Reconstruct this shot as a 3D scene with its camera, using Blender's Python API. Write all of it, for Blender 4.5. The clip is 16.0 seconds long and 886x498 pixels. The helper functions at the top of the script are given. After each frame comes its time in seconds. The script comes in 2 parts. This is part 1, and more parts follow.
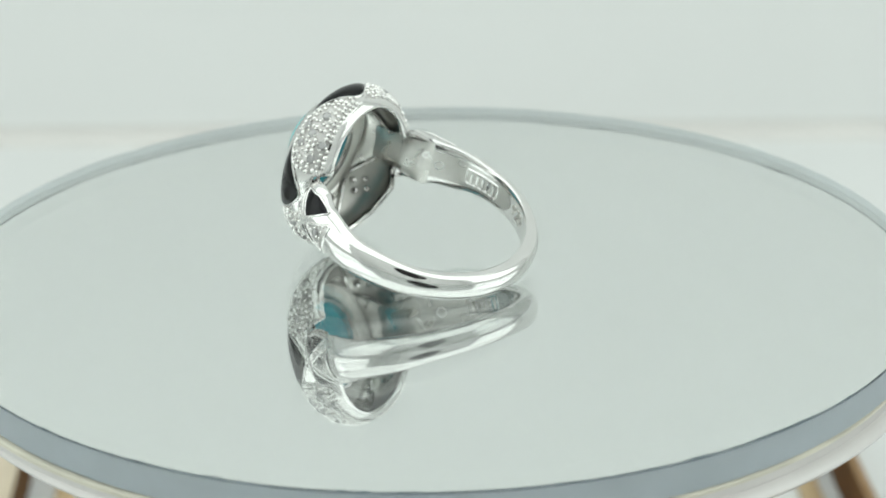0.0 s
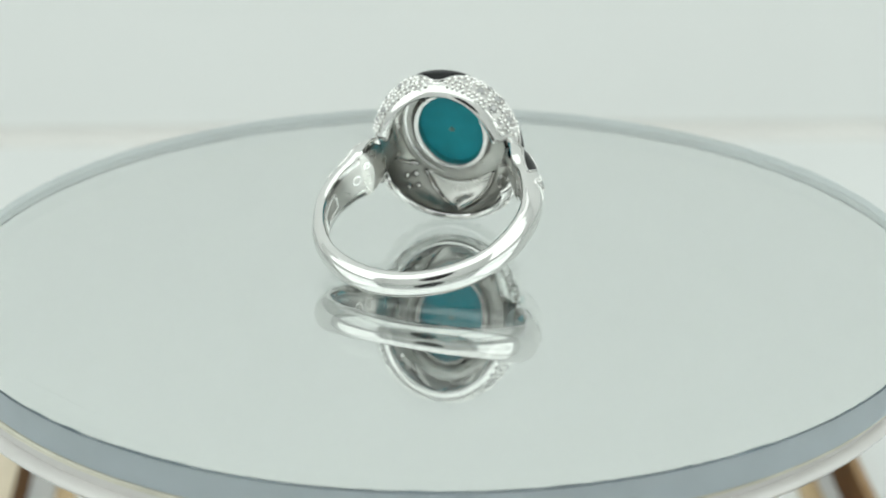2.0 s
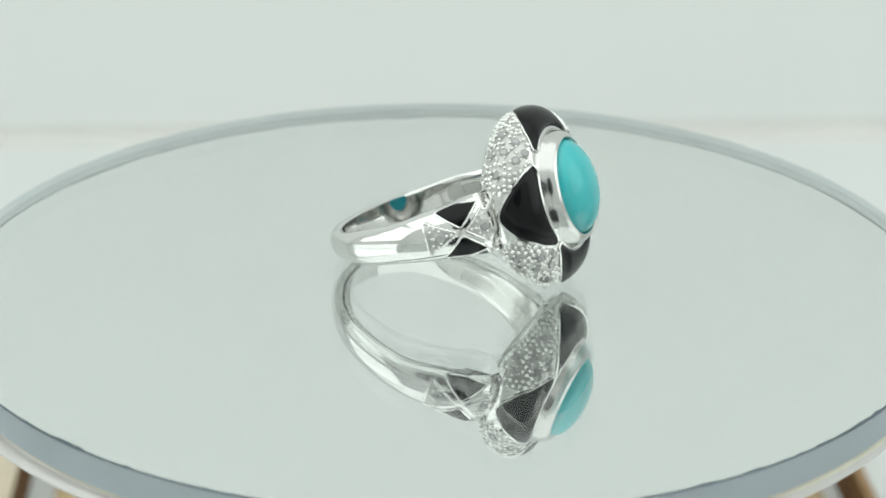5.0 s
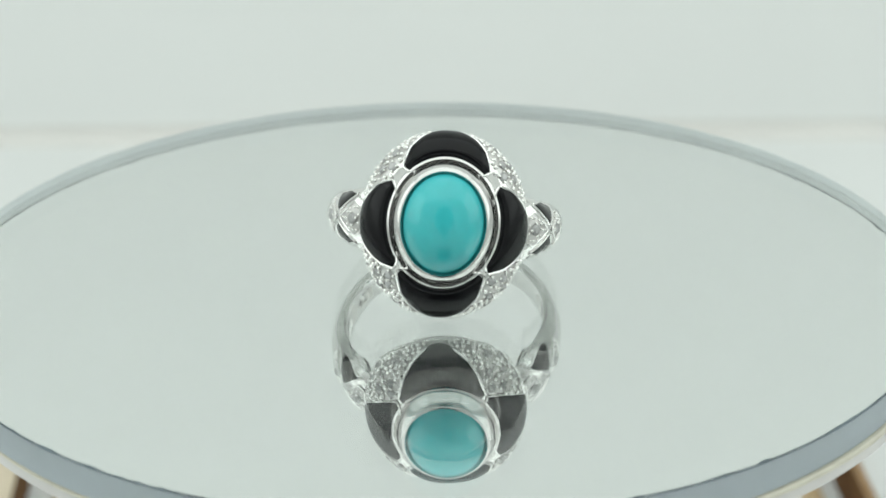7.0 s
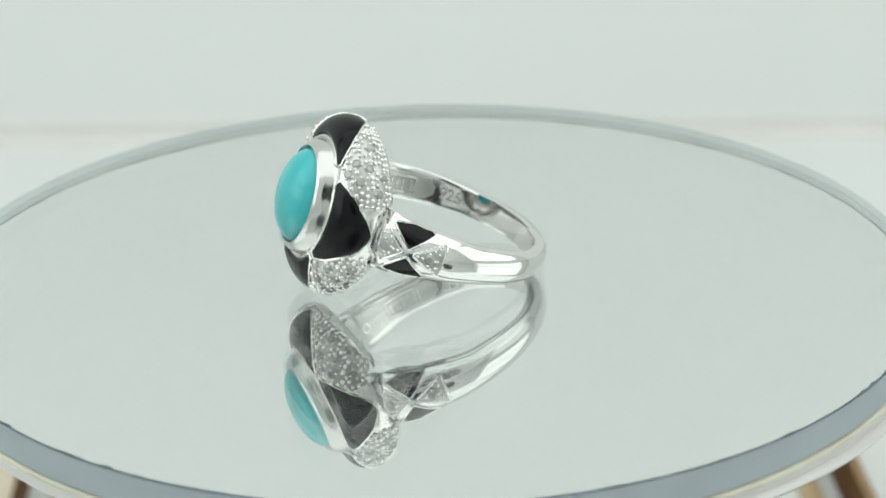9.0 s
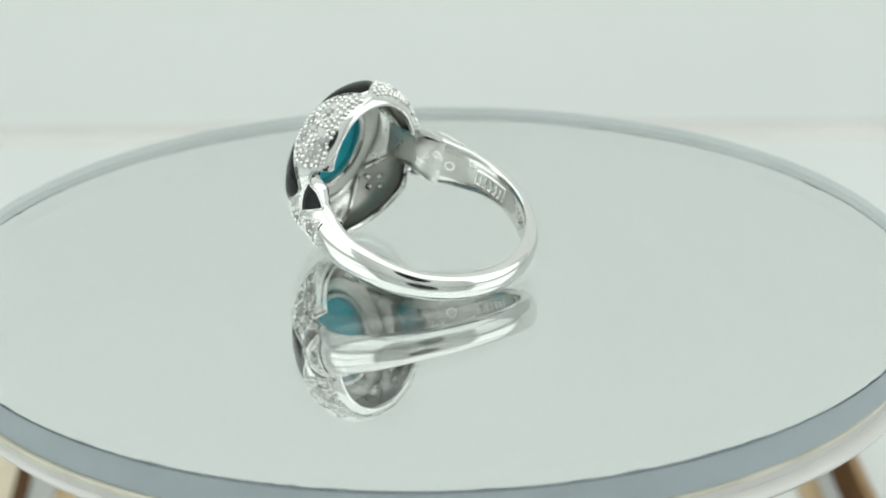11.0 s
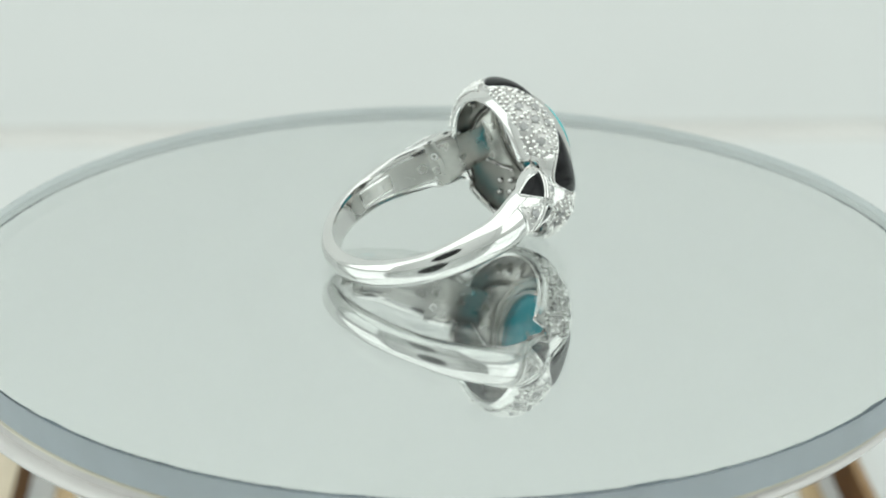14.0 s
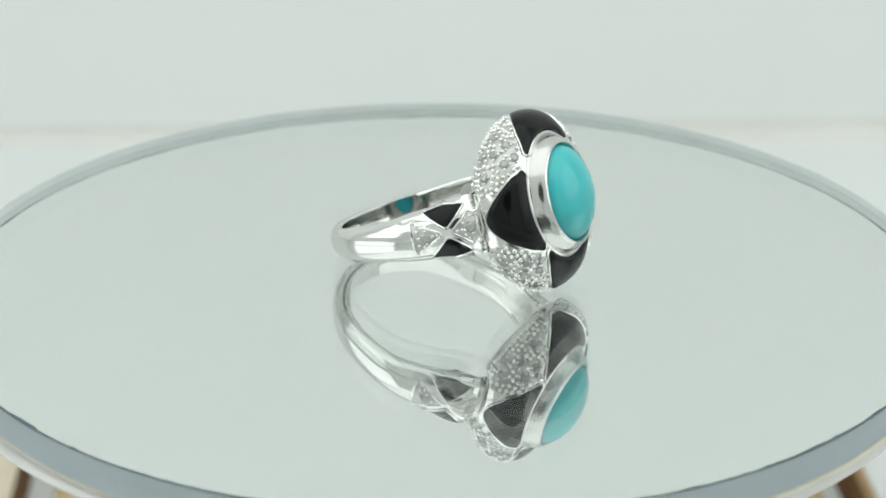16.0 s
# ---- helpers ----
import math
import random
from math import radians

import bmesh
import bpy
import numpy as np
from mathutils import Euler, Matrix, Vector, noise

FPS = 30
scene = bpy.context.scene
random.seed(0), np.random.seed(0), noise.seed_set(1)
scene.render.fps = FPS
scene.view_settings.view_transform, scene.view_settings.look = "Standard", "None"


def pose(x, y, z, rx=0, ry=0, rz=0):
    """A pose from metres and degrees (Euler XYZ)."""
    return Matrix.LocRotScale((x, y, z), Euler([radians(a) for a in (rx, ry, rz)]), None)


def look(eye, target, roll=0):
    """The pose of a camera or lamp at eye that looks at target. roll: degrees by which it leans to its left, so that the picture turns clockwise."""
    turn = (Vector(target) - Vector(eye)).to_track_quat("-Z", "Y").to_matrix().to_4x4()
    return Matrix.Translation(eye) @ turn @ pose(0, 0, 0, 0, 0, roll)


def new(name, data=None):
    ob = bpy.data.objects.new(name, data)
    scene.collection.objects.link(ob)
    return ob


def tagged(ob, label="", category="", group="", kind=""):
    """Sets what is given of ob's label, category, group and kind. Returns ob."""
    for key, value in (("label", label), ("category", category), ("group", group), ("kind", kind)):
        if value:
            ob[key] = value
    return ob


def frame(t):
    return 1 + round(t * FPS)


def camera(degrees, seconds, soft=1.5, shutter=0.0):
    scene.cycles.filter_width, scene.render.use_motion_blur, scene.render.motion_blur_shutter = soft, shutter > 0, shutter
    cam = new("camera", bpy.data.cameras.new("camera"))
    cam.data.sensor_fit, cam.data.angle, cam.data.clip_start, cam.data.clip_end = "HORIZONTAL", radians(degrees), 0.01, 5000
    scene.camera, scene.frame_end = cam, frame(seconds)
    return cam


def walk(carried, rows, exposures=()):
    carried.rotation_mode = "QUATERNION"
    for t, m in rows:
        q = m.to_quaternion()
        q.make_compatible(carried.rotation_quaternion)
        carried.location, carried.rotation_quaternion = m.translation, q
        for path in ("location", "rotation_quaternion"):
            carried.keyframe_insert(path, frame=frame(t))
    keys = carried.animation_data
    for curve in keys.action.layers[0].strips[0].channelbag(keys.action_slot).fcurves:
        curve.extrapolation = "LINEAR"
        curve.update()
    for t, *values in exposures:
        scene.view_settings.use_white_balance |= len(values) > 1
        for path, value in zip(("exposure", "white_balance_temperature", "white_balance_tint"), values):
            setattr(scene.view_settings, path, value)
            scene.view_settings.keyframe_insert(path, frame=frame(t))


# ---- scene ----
# A silver ring lies on a round mirror that turns on a small turntable in a white photo booth.
# Lengths below are in millimetres; MM turns them into metres.
MM = 0.001
SPIN = 33.364                    # degrees a second, clockwise from above
EYE = (0.0, -0.18004, 0.07511)
AIM = (EYE[0] + 0.00379, EYE[1] + 0.92320, EYE[2] - 0.38431)

cam = camera(22.89, 16.0, soft=1.6)
cam.data.dof.use_dof = True              # a close lens: the ring is sharp, the far rim and the wall are not
cam.data.dof.focus_distance = 0.183
cam.data.dof.aperture_fstop = 47.0
CAMERA_POSE = look(EYE, AIM, -0.437)
walk(cam, [(0.0, CAMERA_POSE), (16.0, CAMERA_POSE)], [(0.0, 0.0), (16.0, 0.0)])

# ---- light ----
world = bpy.data.worlds.new("world")
scene.world = world
world.use_nodes = True
world.node_tree.nodes["Background"].inputs[0].default_value = (0.8, 0.9, 0.86, 1)
world.node_tree.nodes["Background"].inputs[1].default_value = 0.3


def softbox(name, eye, target, sx, sy, watts, colour):
    data = bpy.data.lights.new(name, "AREA")
    data.shape, data.size, data.size_y, data.energy, data.color = "RECTANGLE", sx, sy, watts, colour
    ob = new(name, data)
    ob.matrix_world = look(eye, target)
    return ob


softbox("ceiling_softbox", (0.0, -0.24, 0.88), (0.0, -0.239, 0.0), 1.56, 1.08, 5.1, (0.93, 1.0, 0.975))
for side in (-1, 1):
    for height in (0.16, 0.36, 0.56):
        softbox("window_light", (side * 0.66, -0.16, height), (0.0, 0.0, 0.02), 0.6, 0.17, 0.355, (0.93, 1.0, 0.975))


# ---- materials ----
def material(name, colour, rough=0.5, metal=0.0, coat=0.0, trans=0.0, ior=1.5, vary=0.0, scale=400.0, bump=0.0, bump_scale=2000.0, rough_vary=0.0):
    m = bpy.data.materials.new(name)
    m.use_nodes = True
    t = m.node_tree
    s = t.nodes["Principled BSDF"]
    s.inputs["Base Color"].default_value = (*colour, 1)
    s.inputs["Roughness"].default_value = rough
    s.inputs["Metallic"].default_value = metal
    s.inputs["Coat Weight"].default_value = coat
    s.inputs["Coat Roughness"].default_value = 0.03
    s.inputs["Transmission Weight"].default_value = trans
    s.inputs["IOR"].default_value = ior
    place = t.nodes.new("ShaderNodeTexCoord")
    if vary or rough_vary:
        n = t.nodes.new("ShaderNodeTexNoise")
        n.inputs["Scale"].default_value, n.inputs["Detail"].default_value = scale, 5
        t.links.new(place.outputs["Object"], n.inputs["Vector"])
        if vary:
            ramp = t.nodes.new("ShaderNodeMapRange")
            ramp.inputs["From Min"].default_value, ramp.inputs["From Max"].default_value = 0.3, 0.7
            ramp.inputs["To Min"].default_value, ramp.inputs["To Max"].default_value = 1 - vary, 1 + vary
            t.links.new(n.outputs["Fac"], ramp.inputs["Value"])
            mix = t.nodes.new("ShaderNodeVectorMath")
            mix.operation = "SCALE"
            mix.inputs[0].default_value = colour
            t.links.new(ramp.outputs["Result"], mix.inputs["Scale"])
            t.links.new(mix.outputs["Vector"], s.inputs["Base Color"])
        if rough_vary:
            ramp = t.nodes.new("ShaderNodeMapRange")
            ramp.inputs["From Min"].default_value, ramp.inputs["From Max"].default_value = 0.3, 0.7
            ramp.inputs["To Min"].default_value, ramp.inputs["To Max"].default_value = max(0, rough - rough_vary), rough + rough_vary
            t.links.new(n.outputs["Fac"], ramp.inputs["Value"])
            t.links.new(ramp.outputs["Result"], s.inputs["Roughness"])
    if bump:
        n = t.nodes.new("ShaderNodeTexNoise")
        n.inputs["Scale"].default_value, n.inputs["Detail"].default_value = bump_scale, 4
        b = t.nodes.new("ShaderNodeBump")
        b.inputs["Strength"].default_value, b.inputs["Distance"].default_value = bump, 0.0001
        t.links.new(place.outputs["Object"], n.inputs["Vector"])
        t.links.new(n.outputs["Fac"], b.inputs["Height"])
        t.links.new(b.outputs["Normal"], s.inputs["Normal"])
    return m


SILVER = material("polished_silver", (0.755, 0.745, 0.73), 0.09, 1.0, rough_vary=0.03, scale=300, bump=0.1, bump_scale=260)
SATIN = material("satin_silver", (0.62, 0.61, 0.595), 0.17, 1.0, vary=0.03, scale=300, rough_vary=0.05, bump=0.05, bump_scale=600)
CAST = material("cast_silver", (0.71, 0.70, 0.67), 0.34, 1.0, vary=0.08, scale=500, rough_vary=0.08, bump=0.2, bump_scale=700)
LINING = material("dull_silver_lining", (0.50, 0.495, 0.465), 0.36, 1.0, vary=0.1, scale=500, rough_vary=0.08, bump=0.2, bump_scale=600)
PLATE_BACK = material("worn_silver_back", (0.76, 0.75, 0.715), 0.3, 1.0, vary=0.1, scale=700, rough_vary=0.08, bump=0.3, bump_scale=400)
BEADED = material("beaded_silver", (0.83, 0.82, 0.80), 0.16, 1.0)
FIELD = material("grey_silver_field", (0.57, 0.56, 0.545), 0.4, 1.0, vary=0.1, scale=900)
ENAMEL = material("black_enamel", (0.005, 0.005, 0.006), 0.14, 0.0, ior=1.31, bump=0.04, bump_scale=500)
TURQUOISE = material("turquoise", (0.05, 0.52, 0.55), 0.12, 0.0, coat=0.12, vary=0.06, scale=350)
STONE_BACK = material("ground_turquoise_back", (0.03, 0.55, 0.67), 0.5, vary=0.08, scale=500)
FLECK = material("pale_matrix", (0.24, 0.52, 0.50), 0.4, vary=0.15, scale=2000)
GEM = material("clear_gem", (0.56, 0.56, 0.55), 0.03, 0.0, trans=0.3, ior=2.2)
GLASS = material("clear_glass", (0.97, 0.99, 0.98), 0.0, 0.0, trans=1.0, ior=1.52)
SILVERING = material("mirror_silvering", (0.845, 0.855, 0.85), 0.0, 1.0)
haze = SILVERING.node_tree.nodes.new("ShaderNodeBsdfDiffuse")
haze.inputs["Color"].default_value = (0.8, 0.8, 0.8, 1)
film = SILVERING.node_tree.nodes.new("ShaderNodeMixShader")
film.inputs[0].default_value = 0.075
SILVERING.node_tree.links.new(SILVERING.node_tree.nodes["Principled BSDF"].outputs[0], film.inputs[1])
SILVERING.node_tree.links.new(haze.outputs[0], film.inputs[2])
SILVERING.node_tree.links.new(film.outputs[0], SILVERING.node_tree.nodes["Material Output"].inputs[0])
GROUND = material("ground_glass_edge", (0.42, 0.48, 0.555), 0.35, 0.0, vary=0.1, scale=250, bump=0.15, bump_scale=3000)
shade = GROUND.node_tree.nodes.new("ShaderNodeBsdfTranslucent")
shade.inputs["Color"].default_value = (0.83, 0.87, 0.86, 1)
blend = GROUND.node_tree.nodes.new("ShaderNodeMixShader")
blend.inputs[0].default_value = 0.56
GROUND.node_tree.links.new(GROUND.node_tree.nodes["Principled BSDF"].outputs[0], blend.inputs[1])
GROUND.node_tree.links.new(shade.outputs[0], blend.inputs[2])
GROUND.node_tree.links.new(blend.outputs[0], GROUND.node_tree.nodes["Material Output"].inputs[0])
ARRIS = material("dark_arris", (0.08, 0.105, 0.12), 0.3, vary=0.3, scale=120)
CREAM = material("cream_backing", (0.64, 0.61, 0.51), 0.6, vary=0.12, scale=200, bump=0.2)
PLASTIC = material("white_plastic", (0.66, 0.635, 0.615), 0.2, coat=0.5, vary=0.06, scale=90)
SCRATCH = material("faint_scratch", (0.62, 0.66, 0.64), 0.4)
PAPER = material("white_table", (0.75, 0.76, 0.75), 0.55, vary=0.02, scale=8, bump=0.05, bump_scale=500)
WALL = material("white_wall", (0.83, 0.84, 0.83), 0.7, vary=0.015, scale=5, bump=0.05, bump_scale=300)
# tan: the right tall slat's wood with the light on its top painted in
LIT_TAN_WOOD = material("lit_tan_wood", (0.27, 0.16, 0.07), 0.6, vary=0.15, scale=90, bump=0.2, bump_scale=600)
TRIM = material("beige_trim", (0.71, 0.695, 0.67), 0.7, vary=0.05, scale=20)
# dark brown: holds the shade on the tall slats' sides
WOOD = material("brown_wood", (0.115, 0.055, 0.02), 0.75, ior=1.2, vary=0.25, scale=90, bump=0.2, bump_scale=600)
PALE_WOOD = material("pale_wood", (0.50, 0.36, 0.20), 0.5, vary=0.15, scale=90, bump=0.2, bump_scale=600)
# cream: the left tall slat's wood with the light on its top painted in
LIT_CREAM_WOOD = material("lit_cream_wood", (0.62, 0.53, 0.40), 0.6, vary=0.1, scale=90, bump=0.2, bump_scale=600)
BLACK = material("black_camera_body", (0.012, 0.012, 0.013), 0.45, bump=0.1)


# ---- mesh helpers (millimetres in, metres out) ----
def bm_new(verts, faces, mats=None):
    bm = bmesh.new()
    vs = [bm.verts.new(v) for v in verts]
    for k, f in enumerate(faces):
        try:
            face = bm.faces.new([vs[i] for i in f])
            if mats:
                face.material_index = mats[k]
        except ValueError:
            pass
    return bm


def grid(fn, nu, nv, wrap_u=False, wrap_v=False):
    """A sheet of quads: fn(i, j) for i in nu rows, j in nv columns."""
    verts = [fn(i, j) for i in range(nu) for j in range(nv)]
    faces = []
    for i in range(nu if wrap_u else nu - 1):
        for j in range(nv if wrap_v else nv - 1):
            a, b = i, (i + 1) % nu
            c, d = j, (j + 1) % nv
            faces.append((a * nv + c, a * nv + d, b * nv + d, b * nv + c))
    return bm_new(verts, faces)


def part(name, bm, mat, parent=None, label="", sharp=40, base=None):
    """One mesh object from a bmesh in millimetres."""
    bmesh.ops.remove_doubles(bm, verts=bm.verts, dist=0.0005)
    bmesh.ops.recalc_face_normals(bm, faces=bm.faces)
    for f in bm.faces:
        f.smooth = True
    for e in bm.edges:
        if len(e.link_faces) == 2 and e.calc_face_angle() > radians(sharp):
            e.smooth = False
    bmesh.ops.scale(bm, vec=(MM, MM, MM), verts=bm.verts)
    mesh = bpy.data.meshes.new(name)
    bm.to_mesh(mesh)
    bm.free()
    for m in mat if isinstance(mat, (list, tuple)) else [mat]:
        mesh.materials.append(m)
    ob = new(name, mesh)
    if parent:
        ob.parent = parent
    if base is not None:
        ob.matrix_basis = base
    if label:
        tagged(ob, label)
    return ob


def lathe(profile, n=128):
    """Turn (r, z) pairs about z; the profile closes on itself."""
    def at(i, j):
        a = 2 * math.pi * i / n
        r, z = profile[j]
        return (r * math.cos(a), r * math.sin(a), z)
    return grid(at, n, len(profile), True, True)


def box(x0, x1, y0, y1, z0, z1, bevel=0.0):
    v = [(x, y, z) for z in (z0, z1) for y in (y0, y1) for x in (x0, x1)]
    bm = bm_new(v, [(0, 2, 3, 1), (4, 5, 7, 6), (0, 1, 5, 4), (2, 6, 7, 3), (0, 4, 6, 2), (1, 3, 7, 5)])
    if bevel:
        bmesh.ops.bevel(bm, geom=list(bm.edges), offset=bevel, segments=2, affect="EDGES", profile=0.5)
    return bm


def tube(points, r, closed=True, n=6, ref=None):
    """A thin wire through the points; ref gives the way out of the surface under it."""
    pts = [Vector(p) for p in points]
    k = len(pts)

    def at(i, j):
        d = (pts[(i + 1) % k] - pts[i - 1]) if closed or 0 < i < k - 1 else (pts[1] - pts[0] if i == 0 else pts[-1] - pts[-2])
        d.normalize()
        s = d.cross(ref(pts[i]) if ref else Vector((0, 0, 1)))
        s.normalize()
        q = d.cross(s)
        a = 2 * math.pi * j / n
        return tuple(pts[i] + r * (math.cos(a) * s + math.sin(a) * q))
    return grid(at, k, n, closed, True)


def from_axis(p):
    return Vector((p.x, p.y, 0))


def from_head(p):
    return Vector((p.x, p.y - 7.5, p.z))


# ---- the booth ----
TABLE_Z, WALL_Y = -105.0, 323.0


def setting(name, bm, mat, label, category):
    return tagged(part(name, bm, mat), label, category, kind="structure")


setting("table", box(-810, 810, -810, WALL_Y, TABLE_Z - 20, TABLE_Z), PAPER, "matte white table top under the turntable", "table")
setting("wall_north", box(-810, 810, WALL_Y, WALL_Y + 15, TABLE_Z - 20, 910), WALL, "plain white wall behind the table", "wall")
setting("wall_west", box(-825, -810, -810, WALL_Y, TABLE_Z - 20, 910), WALL, "plain white side wall of the booth", "wall")
setting("wall_east", box(810, 825, -810, WALL_Y, TABLE_Z - 20, 910), WALL, "plain white side wall of the booth", "wall")
setting("wall_south", box(-810, 810, -825, -810, TABLE_Z - 20, 910), WALL, "plain white booth side behind the camera", "wall")
setting("ceiling", box(-825, 825, -825, WALL_Y + 15, 910, 925), WALL, "plain white ceiling of the booth", "ceiling")


def cove(radius=4.0):
    def at(i, j):
        a = math.pi / 2 * j / 12
        return ((-809, 809)[i], WALL_Y - radius + radius * math.sin(a), TABLE_Z + radius - radius * math.cos(a))
    bm = grid(at, 2, 13)
    bmesh.ops.solidify(bm, geom=list(bm.faces), thickness=-0.4)
    return bm


setting("baseboard", cove(), TRIM, "soft beige cove where table meets wall", "trim")


# ---- slatted wooden stand ----
def wooden_stand():
    stand = new("slatted_stand")
    stand.matrix_basis = pose(5.85 * MM, 0, TABLE_Z * MM, 0, 0, 2.6)
    tagged(stand, "low stand of brown wooden slats on the white table", "stand")
    for x, half, top in ((-68.25, -4.4, LIT_CREAM_WOOD), (68.25, 1.5, LIT_TAN_WOOD)):
        lo, hi = min(x, x + half), max(x, x + half)
        slat = part("slat", box(lo, hi, -150, 205, 0.0, 9.0, 0.15), WOOD, stand, "tall brown slat")
        # added thin strip whose paler colour paints the light on the slat's top
        part("lit_top", box(lo - 0.05, hi + 0.05, -150, 205, 9.0, 9.5, 0.15), top, slat, "slat's upper face, paler with light put into its colour")
    for x in (-61.6, -44, -26, -9, 9, 26, 44, 63.1):
        part("slat", box(x - 1.6, x + 1.6, -150, 205, 0.0, 2.0, 0.3), PALE_WOOD, stand, "low pale slat")
    part("batten", box(-62, 62, -40, 40, 2.0, 7.0, 0.4), WOOD, stand)


wooden_stand()

# ---- turntable, mirror ----
TOP = -1.20                     # height of the mirror's face
THICK = 2.75
R_MIRROR = 43.85
MIRROR_AT = (0.275, 0.907)
DUST = ((-27.7, 16.8), (-23.2, -13.2), (-20.8, -24.8))


def turntable():
    base = TABLE_Z + 7.0
    foot = part("motor_housing", lathe([(0.01, base), (38, base), (39, base + 1), (39, base + 18), (36, base + 22), (0.01, base + 22)], 96), PLASTIC)
    tagged(foot, "round white plastic motor base of the turntable", "turntable base")
    z = TOP - THICK - 0.66
    dish = new("turntable_dish")
    tagged(dish, "glossy white round turntable plate under the mirror", "turntable")
    part("plate", lathe([(0.01, z), (43.3, z), (43.9, z - 0.1), (44.2, z - 0.35), (44.25, z - 0.55), (44.1, z - 0.8), (43.6, z - 0.98),
                         (41.0, z - 1.3), (30, z - 3.0), (12, z - 5.0), (0.01, z - 5.0)], 192), PLASTIC, dish)
    part("spindle", lathe([(0.01, z - 4.5), (9, z - 4.5), (8, z - 20), (8, base + 21), (0.01, base + 21)], 64), PLASTIC, dish)
    pad = new("backing_pad")
    part("felt_disc", lathe([(0.01, z + 0.2), (43.85, z + 0.2), (43.9, z + 0.24), (43.9, z + 0.48), (43.75, z + 0.62), (0.01, z + 0.62)], 160), CREAM, pad)
    part("base_disc", lathe([(0.01, z - 0.7), (43.8, z - 0.7), (43.84, z + 0.19), (0.01, z + 0.19)], 160), PLASTIC, pad, "glossy white disc under the felt")
    tagged(pad, "cream backing disc between mirror and turntable plate", "backing disc")
    return dish, pad


def mirror():
    thing = new("round_mirror")
    tagged(thing, "round frameless mirror of thick glass with ground edge", "mirror")
    n, r = 512, R_MIRROR
    profile = [(r - 0.08, 0.0), (r, -0.12), (r, -THICK + 0.1), (r - 0.1, -THICK)]
    verts, faces, mats = [(0, 0, 0), (0, 0, -THICK)], [], []
    for i in range(n):
        a = 2 * math.pi * i / n
        for q, (rr, z) in enumerate(profile):
            chip = 0.0
            if q == 0:
                broad = noise.noise((2.2 * math.cos(a), 2.2 * math.sin(a), 3))
                chip = 0.03 + 0.2 * max(0, broad) + 0.3 * max(0, noise.noise((14 * math.cos(a), 14 * math.sin(a), 8)) - 0.12) + 0.6 * max(0, noise.noise((45 * math.cos(a), 45 * math.sin(a), 2)) - 0.35)
            verts.append(((rr - chip) * math.cos(a), (rr - chip) * math.sin(a), z))
    for i in range(n):
        b, c = 2 + 4 * i, 2 + 4 * ((i + 1) % n)
        faces += [(0, b, c), (b, b + 1, c + 1, c), (b + 1, b + 2, c + 2, c + 1), (b + 2, b + 3, c + 3, c + 2), (1, c + 3, b + 3)]
        mats += [0, 3, 1, 1, 2]
    for x, y, turn, length in ((-19.9, -35.6, -27.5, 10.2), (-17.0, -36.6, -26, 3.0)):
        line = [(length * (q / 10 - 0.5), 0.012 * length * (q / 10 - 0.5) ** 2, 0.004) for q in range(11)]
        part("scratch", tube(line, 0.016, False, 4), SCRATCH, thing, "faint hair scratch", base=pose(x * MM, y * MM, 0, 0, 0, turn))
    for x, y in DUST:
        bm = bmesh.new()
        bmesh.ops.create_icosphere(bm, subdivisions=2, radius=0.09)
        bmesh.ops.scale(bm, vec=(1, 0.8, 0.15), verts=bm.verts)
        part("dust_speck", bm, SCRATCH, thing, "tiny grey speck of dust", base=pose(x * MM, y * MM, 0))
    part("glass_plate", bm_new(verts, faces, mats), [GLASS, GROUND, SILVERING, ARRIS], thing, sharp=2)
    return thing


# ---- the ring: x across the finger, y out through the stone, z along the finger ----
HEAD_IN, HEAD_OUT = (4.5, 5.35), (6.88, 7.7)
N_IN = 12.2


def rim_n(a):
    return 8.3 - 1.5 * math.cos(a) ** 2


def radius(a, ax, az, k=2.06):
    return (abs(math.cos(a) / ax) ** k + abs(math.sin(a) / az) ** k) ** (-1 / k)


def dome(a, s, lift=0.0):
    """A point on the domed head: a round the stone, s from bezel (0) to rim (1)."""
    def raw(a, s):
        ri, ro = radius(a, *HEAD_IN, 2.0), radius(a, *HEAD_OUT)
        end = radians(126 + 30 * math.cos(a) ** 2)
        w = min(max((math.cos(a) ** 2 - 0.74) / 0.16, 0), 1)          # the rim is cut away where the shank runs in
        w = w * w * (3 - 2 * w)
        q = end * (s if s < 0.65 else 0.65 + (s - 0.65) * (1 - 0.8 * w))
        r = ri + (ro - ri) * math.sin(q)
        n = rim_n(a) + (N_IN - rim_n(a)) * (math.cos(q) - math.cos(end)) / (1 - math.cos(end))
        return Vector((r * math.cos(a), n, r * math.sin(a) + 0.14 * (n - 9.2)))
    p = raw(a, s)
    if lift:
        n = (raw(a + 0.01, s) - raw(a - 0.01, s)).cross(raw(a, s + 0.01) - raw(a, s - 0.01)).normalized()
        if n.dot(Vector((p.x, p.y - 7.5, p.z))) < 0:
            n = -n
        p = p + n * lift
    return p


def angle_at(centre, s, x):
    """The angle at which the dome lies x to the side of a petal's middle line."""
    lo, hi = -1.2, 1.2
    for _ in range(30):
        mid = (lo + hi) / 2
        p = dome(centre + mid, s)
        side = -p.x * math.sin(centre) + p.z * math.cos(centre)
        if side < x:
            lo = mid
        else:
            hi = mid
    return centre + (lo + hi) / 2


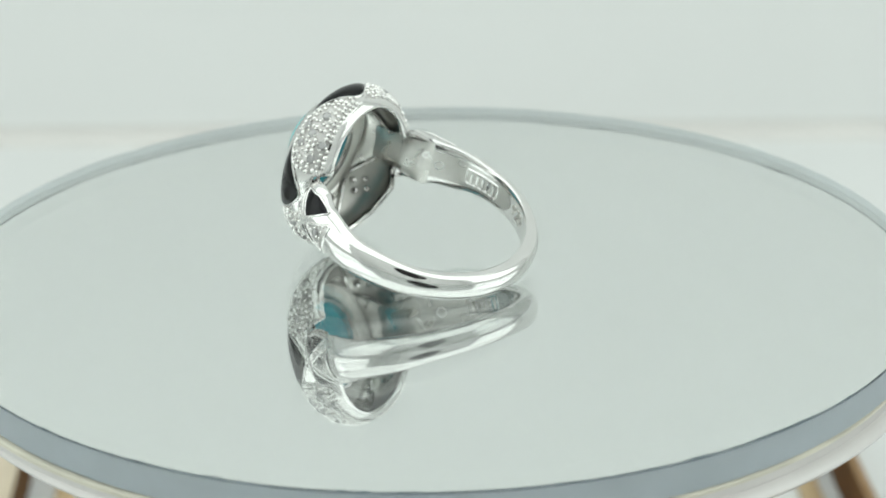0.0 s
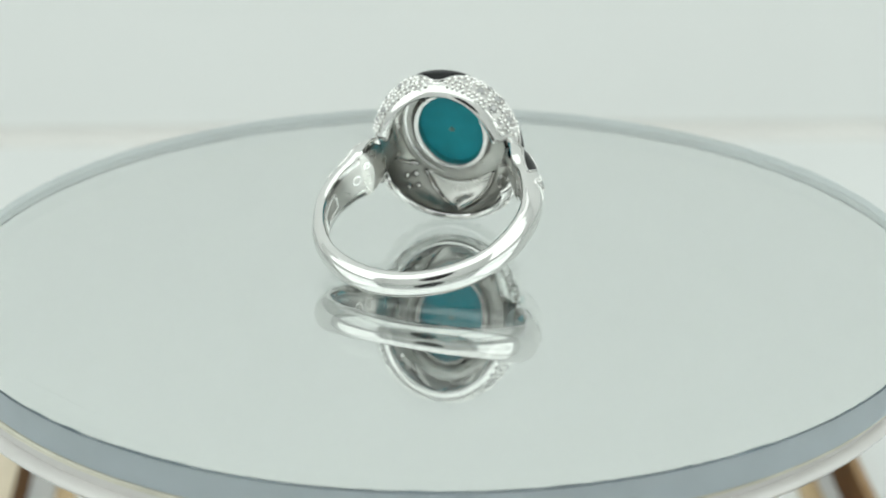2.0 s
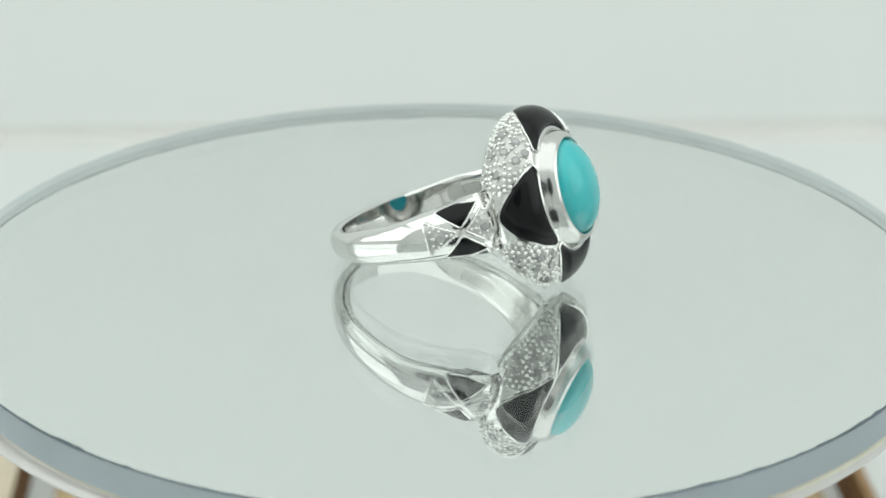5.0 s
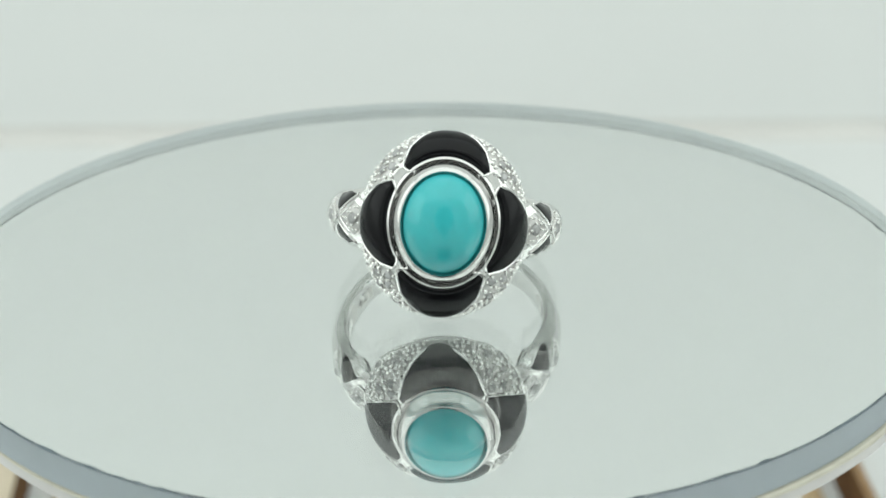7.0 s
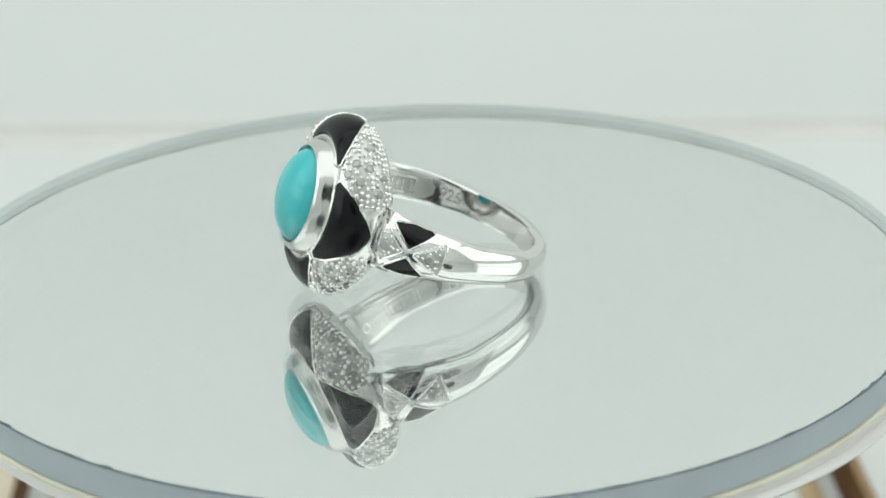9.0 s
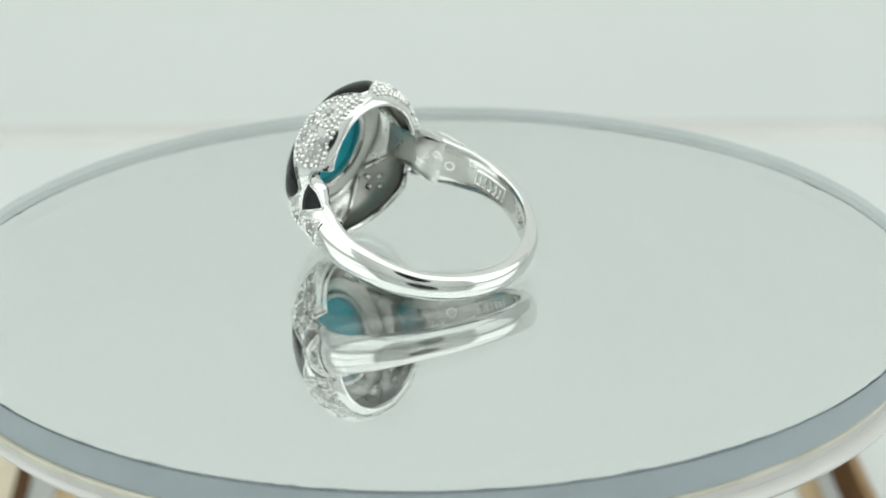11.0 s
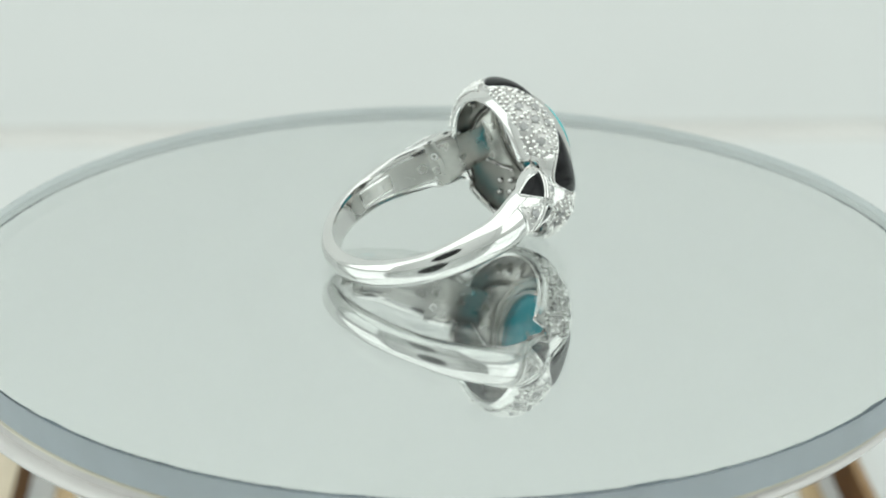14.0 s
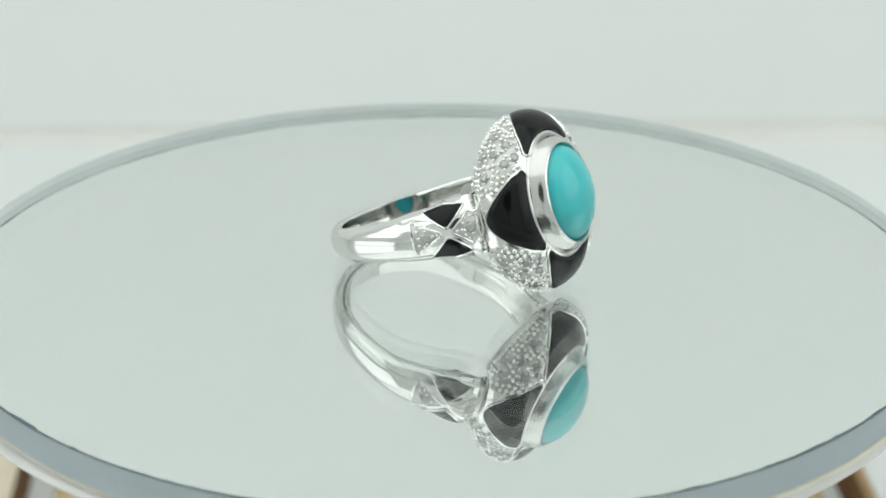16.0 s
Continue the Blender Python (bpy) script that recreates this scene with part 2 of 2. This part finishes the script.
SIDE_PETAL = [(0.0, 2.95), (0.16, 3.6), (0.4, 3.2), (0.62, 2.35), (0.82, 1.4), (0.94, 0.7), (1.0, 0.05)]
END_PETAL = [(0.0, 3.1), (0.14, 3.58), (0.42, 3.08), (0.66, 2.15), (0.84, 1.2), (0.94, 0.7), (1.0, 0.25)]
PETALS = []                       # (middle angle, half widths from bezel to rim, s from, s to)
for k in range(4):
    PETALS.append((k * math.pi / 2, SIDE_PETAL, 0.03, 0.625) if k % 2 == 0 else (k * math.pi / 2, END_PETAL, 0.03, 0.745))


def between(x, table):
    """Straight-line values between the pairs of a table."""
    for (x0, y0), (x1, y1) in zip(table, table[1:]):
        if x <= x1:
            return y0 + (y1 - y0) * (x - x0) / (x1 - x0)
    return table[-1][1]


def petal_half(petal, s):
    _, table, s0, s1 = petal
    t = min(max((s - s0) / (s1 - s0), 0), 1)
    return between(t, table)


def petal_clear(p, a, s):
    """Distance to the side of the nearest petal, negative inside one."""
    best = 9.0
    for petal in PETALS:
        d = (a - petal[0] + math.pi) % (2 * math.pi) - math.pi
        if abs(d) > 1.2:
            continue
        side = abs(-p.x * math.sin(petal[0]) + p.z * math.cos(petal[0]))
        half = petal_half(petal, s)
        if s > petal[3]:
            half -= (s - petal[3]) * 12
        best = min(best, side - max(half, -1))
    if abs(p.x) > 5.2:
        best = min(best, abs(p.z) - 1.8)
    return best


def head_parts(ring):
    n = 160

    def shell(i, j):
        a = 2 * math.pi * i / n
        if j < 15:
            return tuple(dome(a, j / 14))
        along = (dome(a, 1.0) - dome(a, 0.97)).normalized()
        if j == 15:
            return tuple(dome(a, 1.0, -0.1) + along * 0.16)
        if j == 16:
            return tuple(dome(a, 1.0, -0.3) + along * 0.2)
        if j == 17:
            return tuple(dome(a, 1.0, -0.5) + along * 0.1)
        return tuple(dome(a, 1 - (j - 18) / 9, -0.5 + 0.25 * (j - 18) / 9))
    bm = grid(shell, n, 28, True, True)
    part("head_shell", bm, SILVER, ring)

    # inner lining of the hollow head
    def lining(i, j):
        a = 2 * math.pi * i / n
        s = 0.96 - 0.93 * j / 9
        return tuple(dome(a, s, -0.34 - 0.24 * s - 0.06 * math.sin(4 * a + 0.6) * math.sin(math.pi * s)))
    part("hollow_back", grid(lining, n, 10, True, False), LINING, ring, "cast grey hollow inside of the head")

    # bezel
    sx, sz = 3.42, 4.18
    ox, oz = -0.25, 0.36         # the stone sits a little askew: its back is shifted, and all of it raised
    prof = [(1.46, 11.75), (1.46, 12.08), (1.3, 12.28), (1.12, 12.36), (0.97, 12.3), (0.89, 12.45), (0.81, 12.78), (0.67, 13.07), (0.50, 13.32),
            (0.30, 13.52), (0.15, 13.56), (0.04, 13.45), (-0.02, 12.95), (-0.06, 12.75), (-0.24, 12.62), (-0.34, 12.3), (-0.32, 11.8),
            (-0.2, 11.64), (0.05, 11.6), (0.2, 11.72), (0.26, 12.0), (0.4, 12.18), (0.75, 12.16), (1.1, 11.9)]

    def bez(i, j):
        a = 2 * math.pi * i / n
        d, y = prof[j]
        low = d < -0.1 or j > 17
        return ((sx + d - (0.15 if d < -0.1 else 0)) * math.cos(a) + (ox if low else 0), y, (sz + d) * math.sin(a) + oz)
    bm = grid(bez, n, len(prof), True, True)
    for f in bm.faces:
        q = f.calc_center_median()
        f.material_index = int(q.y < 12.25 and math.hypot(q.x / (sx + 0.2), (q.z - oz) / (sz + 0.2)) > 1.02 and max(v.co.y for v in f.verts) < 12.2)
    part("bezel", bm, [SATIN, LINING], ring, "smooth stepped satin silver bezel")

    # stone
    def stone(i, j):
        a = 2 * math.pi * i / 96
        if j < 14:
            q = j / 13 * math.pi / 2
            f, y = math.sin(q) ** 0.92, 12.85 + 2.2 * math.cos(q)
        else:
            f, y = [(0.99, 12.72), (0.97, 12.58), (0.93, 12.46), (0.6, 12.34), (0.0, 12.3)][j - 14]
        return (sx * f * math.cos(a) + (ox if j > 15 else 0), y, sz * f * math.sin(a) + oz)
    bm = grid(stone, 96, 19, True, False)
    for f in bm.faces:
        f.material_index = int(f.calc_center_median().y < 12.55)
    part("cabochon", bm, [TURQUOISE, STONE_BACK], ring, "smooth domed oval turquoise cabochon")

    fleck = bmesh.new()
    bmesh.ops.create_icosphere(fleck, subdivisions=2, radius=0.38)
    bmesh.ops.scale(fleck, vec=(0.8, 0.1, 0.7), verts=fleck.verts)
    bmesh.ops.translate(fleck, vec=(-0.3, 12.28, 0.2), verts=fleck.verts)
    part("pale_fleck", fleck, FLECK, ring, "pale fleck in the stone's flat back")

    # black enamel petals, with their silver wire
    for petal in PETALS:
        c, table, s0, s1 = petal

        def leaf(i, j, c=c, petal=petal, s0=s0, s1=s1):
            t = i / 22
            s = s0 + (s1 - s0) * t
            v = j / 20 * 2 - 1
            half = petal_half(petal, s)
            edge = max(abs(v) ** 6, (2 * abs(t - 0.5)) ** 12)
            return tuple(dome(angle_at(c, s, v * half), s, 0.22 - 0.17 * edge))

        def back(i, j, c=c, petal=petal, s0=s0, s1=s1):
            t = i / 22
            s = s0 + 0.04 + (s1 - s0) * t
            v = j / 20 * 2 - 1
            edge = max(abs(v) ** 16, (2 * abs(t - 0.5)) ** 16)
            flat = 0.35 * (1 - v * v) * math.sin(math.pi * t) + 0.08 * math.sin(7 * t + 2 * v + 3 * c)
            return tuple(dome(angle_at(c, s, v * petal_half(petal, s) * 0.94), s, -0.55 - 0.2 * t - flat + 0.4 * edge))
        plate = part("petal_back", grid(back, 23, 21), PLATE_BACK, ring, "dull silver back of a petal")
        for v in (-1, 1):
            seam = []
            for i in range(17):
                s = s0 + 0.1 + (s1 - s0 - 0.06) * i / 16
                seam.append(dome(angle_at(c, s, v * petal_half(petal, s) * 0.96), s, -0.62 - 0.2 * i / 16))
            part("seam", tube(seam, 0.14, False, ref=from_head), SILVER, plate)
        part("enamel_petal", grid(leaf, 23, 21), ENAMEL, ring, "glossy black enamel petal")
        line = []
        for i in range(23):
            s = s0 + (s1 - s0) * i / 22
            line.append(dome(angle_at(c, s, -petal_half(petal, s) - 0.1), s, 0.06))
        for i in range(22, -1, -1):
            s = s0 + (s1 - s0) * i / 22
            line.append(dome(angle_at(c, s, petal_half(petal, s) + 0.1), s, 0.06))
        part("petal_rim", tube(line, 0.11, ref=from_head), SILVER, ring)

    # pave panels between the petals
    for k in range(4):
        mid = math.pi / 4 + k * math.pi / 2
        panel = part("pave_panel", panel_bm(mid), FIELD, ring, "silver panel of tiny beads and clear stones")
        gems, beads = [], []
        rnd = random.Random(5 + k)
        for s, off in ((0.25, 0.1), (0.37, -0.75), (0.41, 0.95), (0.54, -0.1), (0.61, -1.9), (0.66, 1.7), (0.75, 0.3)):
            off += rnd.uniform(-0.2, 0.2)
            a = angle_at(mid, s, off)
            p = dome(a, s, 0.02)
            if petal_clear(p, a, s) > 0.5:
                gems.append((p, dome(a, s, 1.0) - dome(a, s, 0.1)))
        for row in range(11):
            s = 0.17 + 0.67 * row / 10
            for col in range(-10, 11):
                x = (col + 0.25 * (row % 2)) * 0.46 + rnd.uniform(-0.07, 0.07)
                a = angle_at(mid, s + rnd.uniform(-0.008, 0.008), x)
                p = dome(a, s, 0.06)
                if abs(a - mid) > 0.9 or petal_clear(p, a, s) < 0.36:
                    continue
                if any((p - g).length < 0.66 for g, _ in gems) or any((p - b[0]).length < 0.38 for b in beads):
                    continue
                beads.append((p, 0.235 + rnd.uniform(-0.05, 0.03)))
        bead_mesh("beading", beads, panel)
        for g, nrm in gems:
            gem(g, nrm, 0.42, panel)


def panel_bm(mid):
    """A low raised field between two petals."""
    def at(i, j):
        s = 0.18 + 0.7 * i / 12
        lo = hi = mid
        for sign in (-1, 1):
            a = mid
            while abs(a - mid) < 0.85:
                if petal_clear(dome(a, s), a, s) < 0.24:
                    break
                a += sign * 0.012
            if sign < 0:
                lo = a
            else:
                hi = a
        v = j / 14
        edge = abs(2 * v - 1) > 0.999 or i in (0, 12)
        return tuple(dome(lo + (hi - lo) * v, s, -0.05 if edge else 0.03))
    return grid(at, 13, 15)


def bead_mesh(name, beads, parent):
    verts, faces = [], []
    rnd = random.Random(len(beads))
    for p, r in beads:
        b = bmesh.new()
        bmesh.ops.create_icosphere(b, subdivisions=2, radius=r)
        bmesh.ops.rotate(b, matrix=Matrix.Rotation(rnd.uniform(0, 3), 3, (rnd.random(), rnd.random(), 0.3)), verts=b.verts)
        k = len(verts)
        verts += [tuple(v.co + p) for v in b.verts]
        faces += [tuple(k + v.index for v in f.verts) for f in b.faces]
        b.free()
    ob = part(name, bm_new(verts, faces), BEADED, parent, sharp=12)
    return tagged(ob, kind="stuff")


def gem(p, nrm, r, parent):
    """A small round brilliant, table up."""
    rings = [(0.0, 0.16, 8), (0.55, 0.16, 8), (1.0, 0.0, 8), (1.0, -0.04, 8), (0.05, -0.55, 8)]

    def at(i, j):
        f, h, _ = rings[j]
        a = 2 * math.pi * (i + 0.5 * (j == 2)) / 8
        return (r * f * math.cos(a), r * f * math.sin(a), h)
    bm = grid(at, 8, 5, True, False)
    q = nrm.normalized().to_track_quat("Z", "Y").to_matrix().to_4x4()
    bmesh.ops.transform(bm, matrix=Matrix.Translation(p + nrm.normalized() * 0.04) @ q, verts=bm.verts)
    ob = part("clear_stone", bm, GEM, parent, sharp=5)
    # claw beads round the stone
    side = nrm.orthogonal().normalized()
    up = nrm.normalized()
    claws = []
    for k in range(4):
        a = math.pi / 4 + k * math.pi / 2
        d = Matrix.Rotation(a, 3, up) @ side
        claws.append((p + d * r * 1.05 + up * 0.08, 0.13))
    bead_mesh("beading", claws, parent)
    return ob


# the shank
R_IN = 8.85


def curve_at(x, table):
    """Smooth values between the pairs of a table."""
    xs, ys = [q[0] for q in table], [q[1] for q in table]
    x = min(max(x, xs[0]), xs[-1])
    for k in range(len(xs) - 1):
        if x <= xs[k + 1]:
            t = (x - xs[k]) / (xs[k + 1] - xs[k])
            t = t * t * (3 - 2 * t)
            return ys[k] + (ys[k + 1] - ys[k]) * t
    return ys[-1]


def half_width(f):
    return curve_at(abs(f), [(30, 2.75), (42, 2.6), (62, 2.2), (95, 1.65), (140, 1.25), (180, 1.15)])


def r_out(f):
    return curve_at(abs(f), [(36, 10.75), (47, 11.15), (75, 10.5), (105, 10.15), (180, 10.3)])


def band(f, z, lift=0.0):
    """A point on the shank's outside: f degrees from the stone, z along the finger."""
    h = half_width(f)
    r = r_out(f) - curve_at(abs(f), [(40, 0.95), (62, 1.3), (95, 0.8), (130, 0.55), (180, 0.55)]) * (abs(z) / h) ** 2.5 + lift
    a = radians(f)
    return Vector((r * math.sin(a), r * math.cos(a), z))


def shank_parts(ring):
    count = 200

    def at(i, j):
        f = 36.5 + (360 - 73) * i / count
        f = f - 360 if f > 180 else f
        h = half_width(f)
        a = radians(f)
        if j < 13:
            return tuple(band(f, h * (-1 + 2 * j / 12)))
        v = [(1.0, 0.18), (0.93, 0.04), (0.7, 0.0), (0.0, 0.02), (-0.7, 0.0), (-0.93, 0.04), (-1.0, 0.18)][j - 13]
        r = R_IN + v[1] + curve_at(abs(f), [(36.5, 1.1), (53, 0.0), (180, 0.0)])
        return (r * math.sin(a), r * math.cos(a), h * v[0])
    bm = grid(at, count + 1, 20, False, True)
    bm.verts.ensure_lookup_table()
    bm.faces.new(bm.verts[:20])
    bm.faces.new(bm.verts[-20:])
    part("shank", bm, SILVER, ring, "plain polished tapering silver shank", sharp=50)

    for sign in (-1, 1):
        for up in (-1, 1):
            # enamel triangles
            tri = [(44.0, 2.1 * up), (53, 2.32 * up), (65.0, 1.98 * up), (54.9, 0.32 * up)]
            patch("enamel_triangle", tri, sign, ENAMEL, ring, "glossy black enamel triangle")
        field = patch("pave_triangle", [(56.8, 0.0), (71.3, 1.5), (71.3, -1.5)], sign, FIELD, ring, "silver triangle set with a clear stone")
        p, q = band(sign * 64.8, 0.0, 0.05), band(sign * 64.8, 0.0, 1.0)
        gem(p, q - p, 0.5, field)
        beads = [(band(sign * f, z, 0.07), 0.14) for f, z in ((59.5, 0.0), (61.5, 0.0), (69.3, 1.25), (69.3, -1.25), (68.3, 1.05), (68.3, -1.05), (68.6, 0.6), (68.6, -0.6), (66.4, 0.8), (66.4, -0.8), (68.7, 0.0))]
        for k in range(7):
            for up in (-1, 1):
                f = 59.0 + 1.7 * k
                beads.append((band(sign * f, up * 0.113 * (f - 56.6), 0.05), 0.12))
        bead_mesh("beading", beads, field)
        field = patch("pave_lozenge", [(53.2, 0.0), (44.0, 1.45), (40.6, 1.1), (40.6, -1.1), (44.0, -1.45)], sign, FIELD, ring, "silver lozenge set with a clear stone")
        p, q = band(sign * 44.5, 0.0, 0.05), band(sign * 44.5, 0.0, 1.0)
        gem(p, q - p, 0.52, field)
        beads = [(band(sign * f, z, 0.07), 0.14) for f, z in ((48.4, 0.0), (50.4, 0.0), (47.2, 0.5), (47.2, -0.5), (42.2, 0.95), (42.2, -0.95), (43.8, 0.95), (43.8, -0.95), (41.4, 0.35), (41.4, -0.35), (46.0, 0.85), (46.0, -0.85))]
        bead_mesh("beading", beads, field)


def patch(name, corners, sign, mat, ring, label):
    """A low inlay with rounded corners on the shank's outside, with its silver wire."""
    c = Vector((sum(p[0] for p in corners) / len(corners), sum(p[1] for p in corners) / len(corners)))
    outline = []
    k = len(corners)
    for i in range(k):
        a, b = Vector(corners[i]), Vector(corners[(i + 1) % k])
        for t in (0.06, 0.2, 0.35, 0.5, 0.65, 0.8, 0.94):
            outline.append(a.lerp(b, t))
    m = len(outline)

    def at(i, j):
        if j < 5:
            q = c.lerp(outline[i], j / 5)
            lift = 0.07
        else:
            q = outline[i]
            lift = 0.04 if j == 5 else -0.2
        return tuple(band(sign * q.x, q.y, lift))
    ob = part(name, grid(at, m, 7, True, False), mat, ring, label, sharp=60)
    wire = [band(sign * q.x, q.y, 0.02) for q in outline]
    part("inlay_rim", tube(wire, 0.12, n=8, ref=from_axis), SILVER, ring)
    return ob


def inside(f, z, lift):
    """A point on the inside of the shank, raised by lift towards the finger."""
    r = R_IN - lift
    return Vector((r * math.sin(f), r * math.cos(f), z))


def channel(ring, start, end):
    """A dull cast strip along the inside of the shank."""
    def at(i, j):
        f = start + (end - start) * i / 40
        v = j / 8 * 2 - 1
        half = half_width(f) * 0.72 * min(1.0, 0.35 + min(i, 40 - i) / 4)
        return tuple(inside(radians(f), v * half, 0.012 - 0.03 * (abs(v) > 0.99)))
    part("inner_channel", grid(at, 41, 9), CAST, ring, "dull grey cast inside of the shank")


def shoulder_web(ring, sign):
    """The cast corner where the inside of the shank runs up into the hollow head."""
    c = 0.0 if sign > 0 else math.pi

    def at(i, j):
        t, v = i / 10, j / 12 * 2 - 1
        half = 2.35 - 0.75 * t
        foot = inside(radians(sign * 54), v * half, 0.016)
        bend = inside(radians(sign * 39), v * half, 0.05)
        top = dome(angle_at(c, 0.22, sign * v * half), 0.22, -0.55)
        p = foot * (1 - t) ** 2 + bend * 2 * t * (1 - t) + top * t * t
        p.x += sign * 0.7 * abs(v) ** 4 * math.sin(math.pi * t) * t
        return tuple(p)
    part("shoulder_web", grid(at, 11, 13), PLATE_BACK, ring, "cast silver corner between shank and head", sharp=70)


def frame_line(middle, x, z):
    pts = []
    for k in range(40):
        t = k / 10
        a, b = ((-x, -z), (x, -z), (x, z), (-x, z))[int(t)], ((x, -z), (x, z), (-x, z), (-x, -z))[int(t)]
        t -= int(t)
        pts.append(inside(radians(middle) + (a[0] + (b[0] - a[0]) * t) / R_IN, a[1] + (b[1] - a[1]) * t, 0.02))
    return pts


def hallmark(ring, text, middle, flip, size, framed):
    """Raised letters on the inside of the shank, some inside a frame."""
    curve = bpy.data.curves.new("hallmark", "FONT")
    curve.body, curve.size, curve.align_x, curve.align_y, curve.extrude = text, size, "CENTER", "CENTER", 0.05
    curve.resolution_u, curve.offset = 3, 0.02
    ob = bpy.data.objects.new("hallmark", curve)
    mesh = bpy.data.meshes.new_from_object(ob)
    bpy.data.objects.remove(ob)
    bm = bmesh.new()
    bm.from_mesh(mesh)
    for v in bm.verts:
        v.co = inside(radians(middle) + flip * v.co.x / R_IN, v.co.y, 0.03 + v.co.z)
    part("hallmark", bm, CAST, ring, "raised stamped letters")
    if framed:
        part("hallmark_frame", tube(frame_line(middle, 1.75, 0.72), 0.1, ref=from_axis), SILVER, ring)


def stamped_bars(ring, middle):
    """A framed stamp too worn to read."""
    for x in (-1.2, -0.6, 0.0, 0.6, 1.2):
        f = radians(middle) + x / R_IN
        line = [inside(f, -0.45 + 0.3 * k, 0.03) for k in range(4)]
        part("worn_stamp", tube(line, 0.14, False, ref=from_axis), SILVER, ring)
    part("hallmark_frame", tube(frame_line(middle, 1.75, 0.72), 0.1, ref=from_axis), SILVER, ring)


def silver_ring():
    ring = new("cocktail_ring")
    tagged(ring, "silver ring with oval turquoise cabochon, black enamel petals and pave stones", "ring")
    shank_parts(ring)
    head_parts(ring)
    for f, z, r0 in ((59, 0.0, 0.34), (-59, 0.0, 0.34), (50, 0.9, 0.2), (-50, 0.9, 0.2)):
        a = radians(f)
        q = Matrix.Rotation(-a, 4, "Z") @ Matrix.Rotation(radians(-90), 4, "X")
        m = Matrix.Translation((8.84 * math.sin(a) * MM, 8.84 * math.cos(a) * MM, z * MM)) @ q
        part("stone_seat", lathe([(r0, -0.05), (r0 + 0.16, -0.05), (r0 + 0.16, 0.08), (r0 + 0.08, 0.12), (r0, 0.08)], 24), SILVER, ring, base=m)
    for k in range(4):
        for s, off in ((0.30, 0.0), (0.44, -0.75), (0.46, 0.8), (0.58, 0.1)):
            mid = math.pi / 4 + k * math.pi / 2
            a = angle_at(mid, s, off)
            nrm = (dome(a, s, 1.0) - dome(a, s, 0.1)).normalized()
            p = dome(a, s) - nrm * 0.7
            m = Matrix.Translation(p * MM) @ nrm.to_track_quat("Z", "Y").to_matrix().to_4x4()
            part("stone_back", lathe([(0.01, -0.14), (0.2, -0.12), (0.3, 0.0), (0.3, 0.15), (0.01, 0.15)], 16), SILVER, ring, base=m)
    channel(ring, -46, -112)
    channel(ring, 46, 112)
    shoulder_web(ring, -1)
    shoulder_web(ring, 1)
    hallmark(ring, "CHINA", -91, 1, 0.95, True)
    stamped_bars(ring, 88)
    hallmark(ring, "925", 122, 1, 1.5, False)
    return ring


dish, pad = turntable()
plate = mirror()
ring = silver_ring()


# ---- the black camera, seen only as a dark mark in the polished silver ----
def black_camera():
    body = new("black_camera")
    body.matrix_basis = pose(0, -0.230, TABLE_Z * MM)
    back = body.matrix_basis.inverted() @ CAMERA_POSE
    tagged(body, "black camera on a short post on the table", "camera")
    part("lens_barrel", lathe([(20, 12), (51, 12), (52, 13), (52, 36), (20, 36)], 64), BLACK, body, base=back)
    part("front_glass", lathe([(0.01, 16), (20.5, 16), (20.5, 18), (0.01, 18)], 48), BLACK, body, base=back)
    part("body", box(-36, 36, -28, 28, 30, 54, 8), BLACK, body, base=back)
    part("post", lathe([(0.01, 0), (30, 0), (30, 4), (8, 7), (8, 140), (0.01, 140)], 48), PLASTIC, body)


black_camera()


# ---- motion ----
def turned(t, lean=1.0):
    """The turntable's pose at t seconds: it spins with a slight wobble."""
    spin = Matrix.Rotation(radians(-SPIN * (t - 1.5)), 4, "Z")
    return spin @ Matrix.Rotation(radians(-0.821 * lean), 4, "X") @ Matrix.Rotation(radians(0.186 * lean), 4, "Y")


def ring_pose():
    al, ta, ro = radians(-2.608), radians(19.175), radians(4.052)
    n = Vector((math.sin(al) * math.cos(ta), math.cos(al) * math.cos(ta), math.sin(ta)))
    u = Vector((math.cos(al), -math.sin(al), 0))
    u = math.cos(ro) * u + math.sin(ro) * u.cross(n)
    w = u.cross(n)
    m = Matrix((u, n, w)).transposed().to_4x4()
    m.translation = (Vector((-0.966, 0.451, 3.31)) - 0.25 * n) * MM
    return m


def motions():
    times = [0.25 * k for k in range(65)]
    rest = ring_pose()
    for thing, base, lean in ((ring, rest, 1.0), (plate, pose(MIRROR_AT[0] * MM, MIRROR_AT[1] * MM, TOP * MM), 1.0),
                              (pad, pose(-0.1 * MM, 1.0 * MM, 0), 1.0), (dish, pose(0, 0.2 * MM, 0), 0.15)):
        walk(thing, [(t, turned(t, lean) @ base) for t in times])


motions()
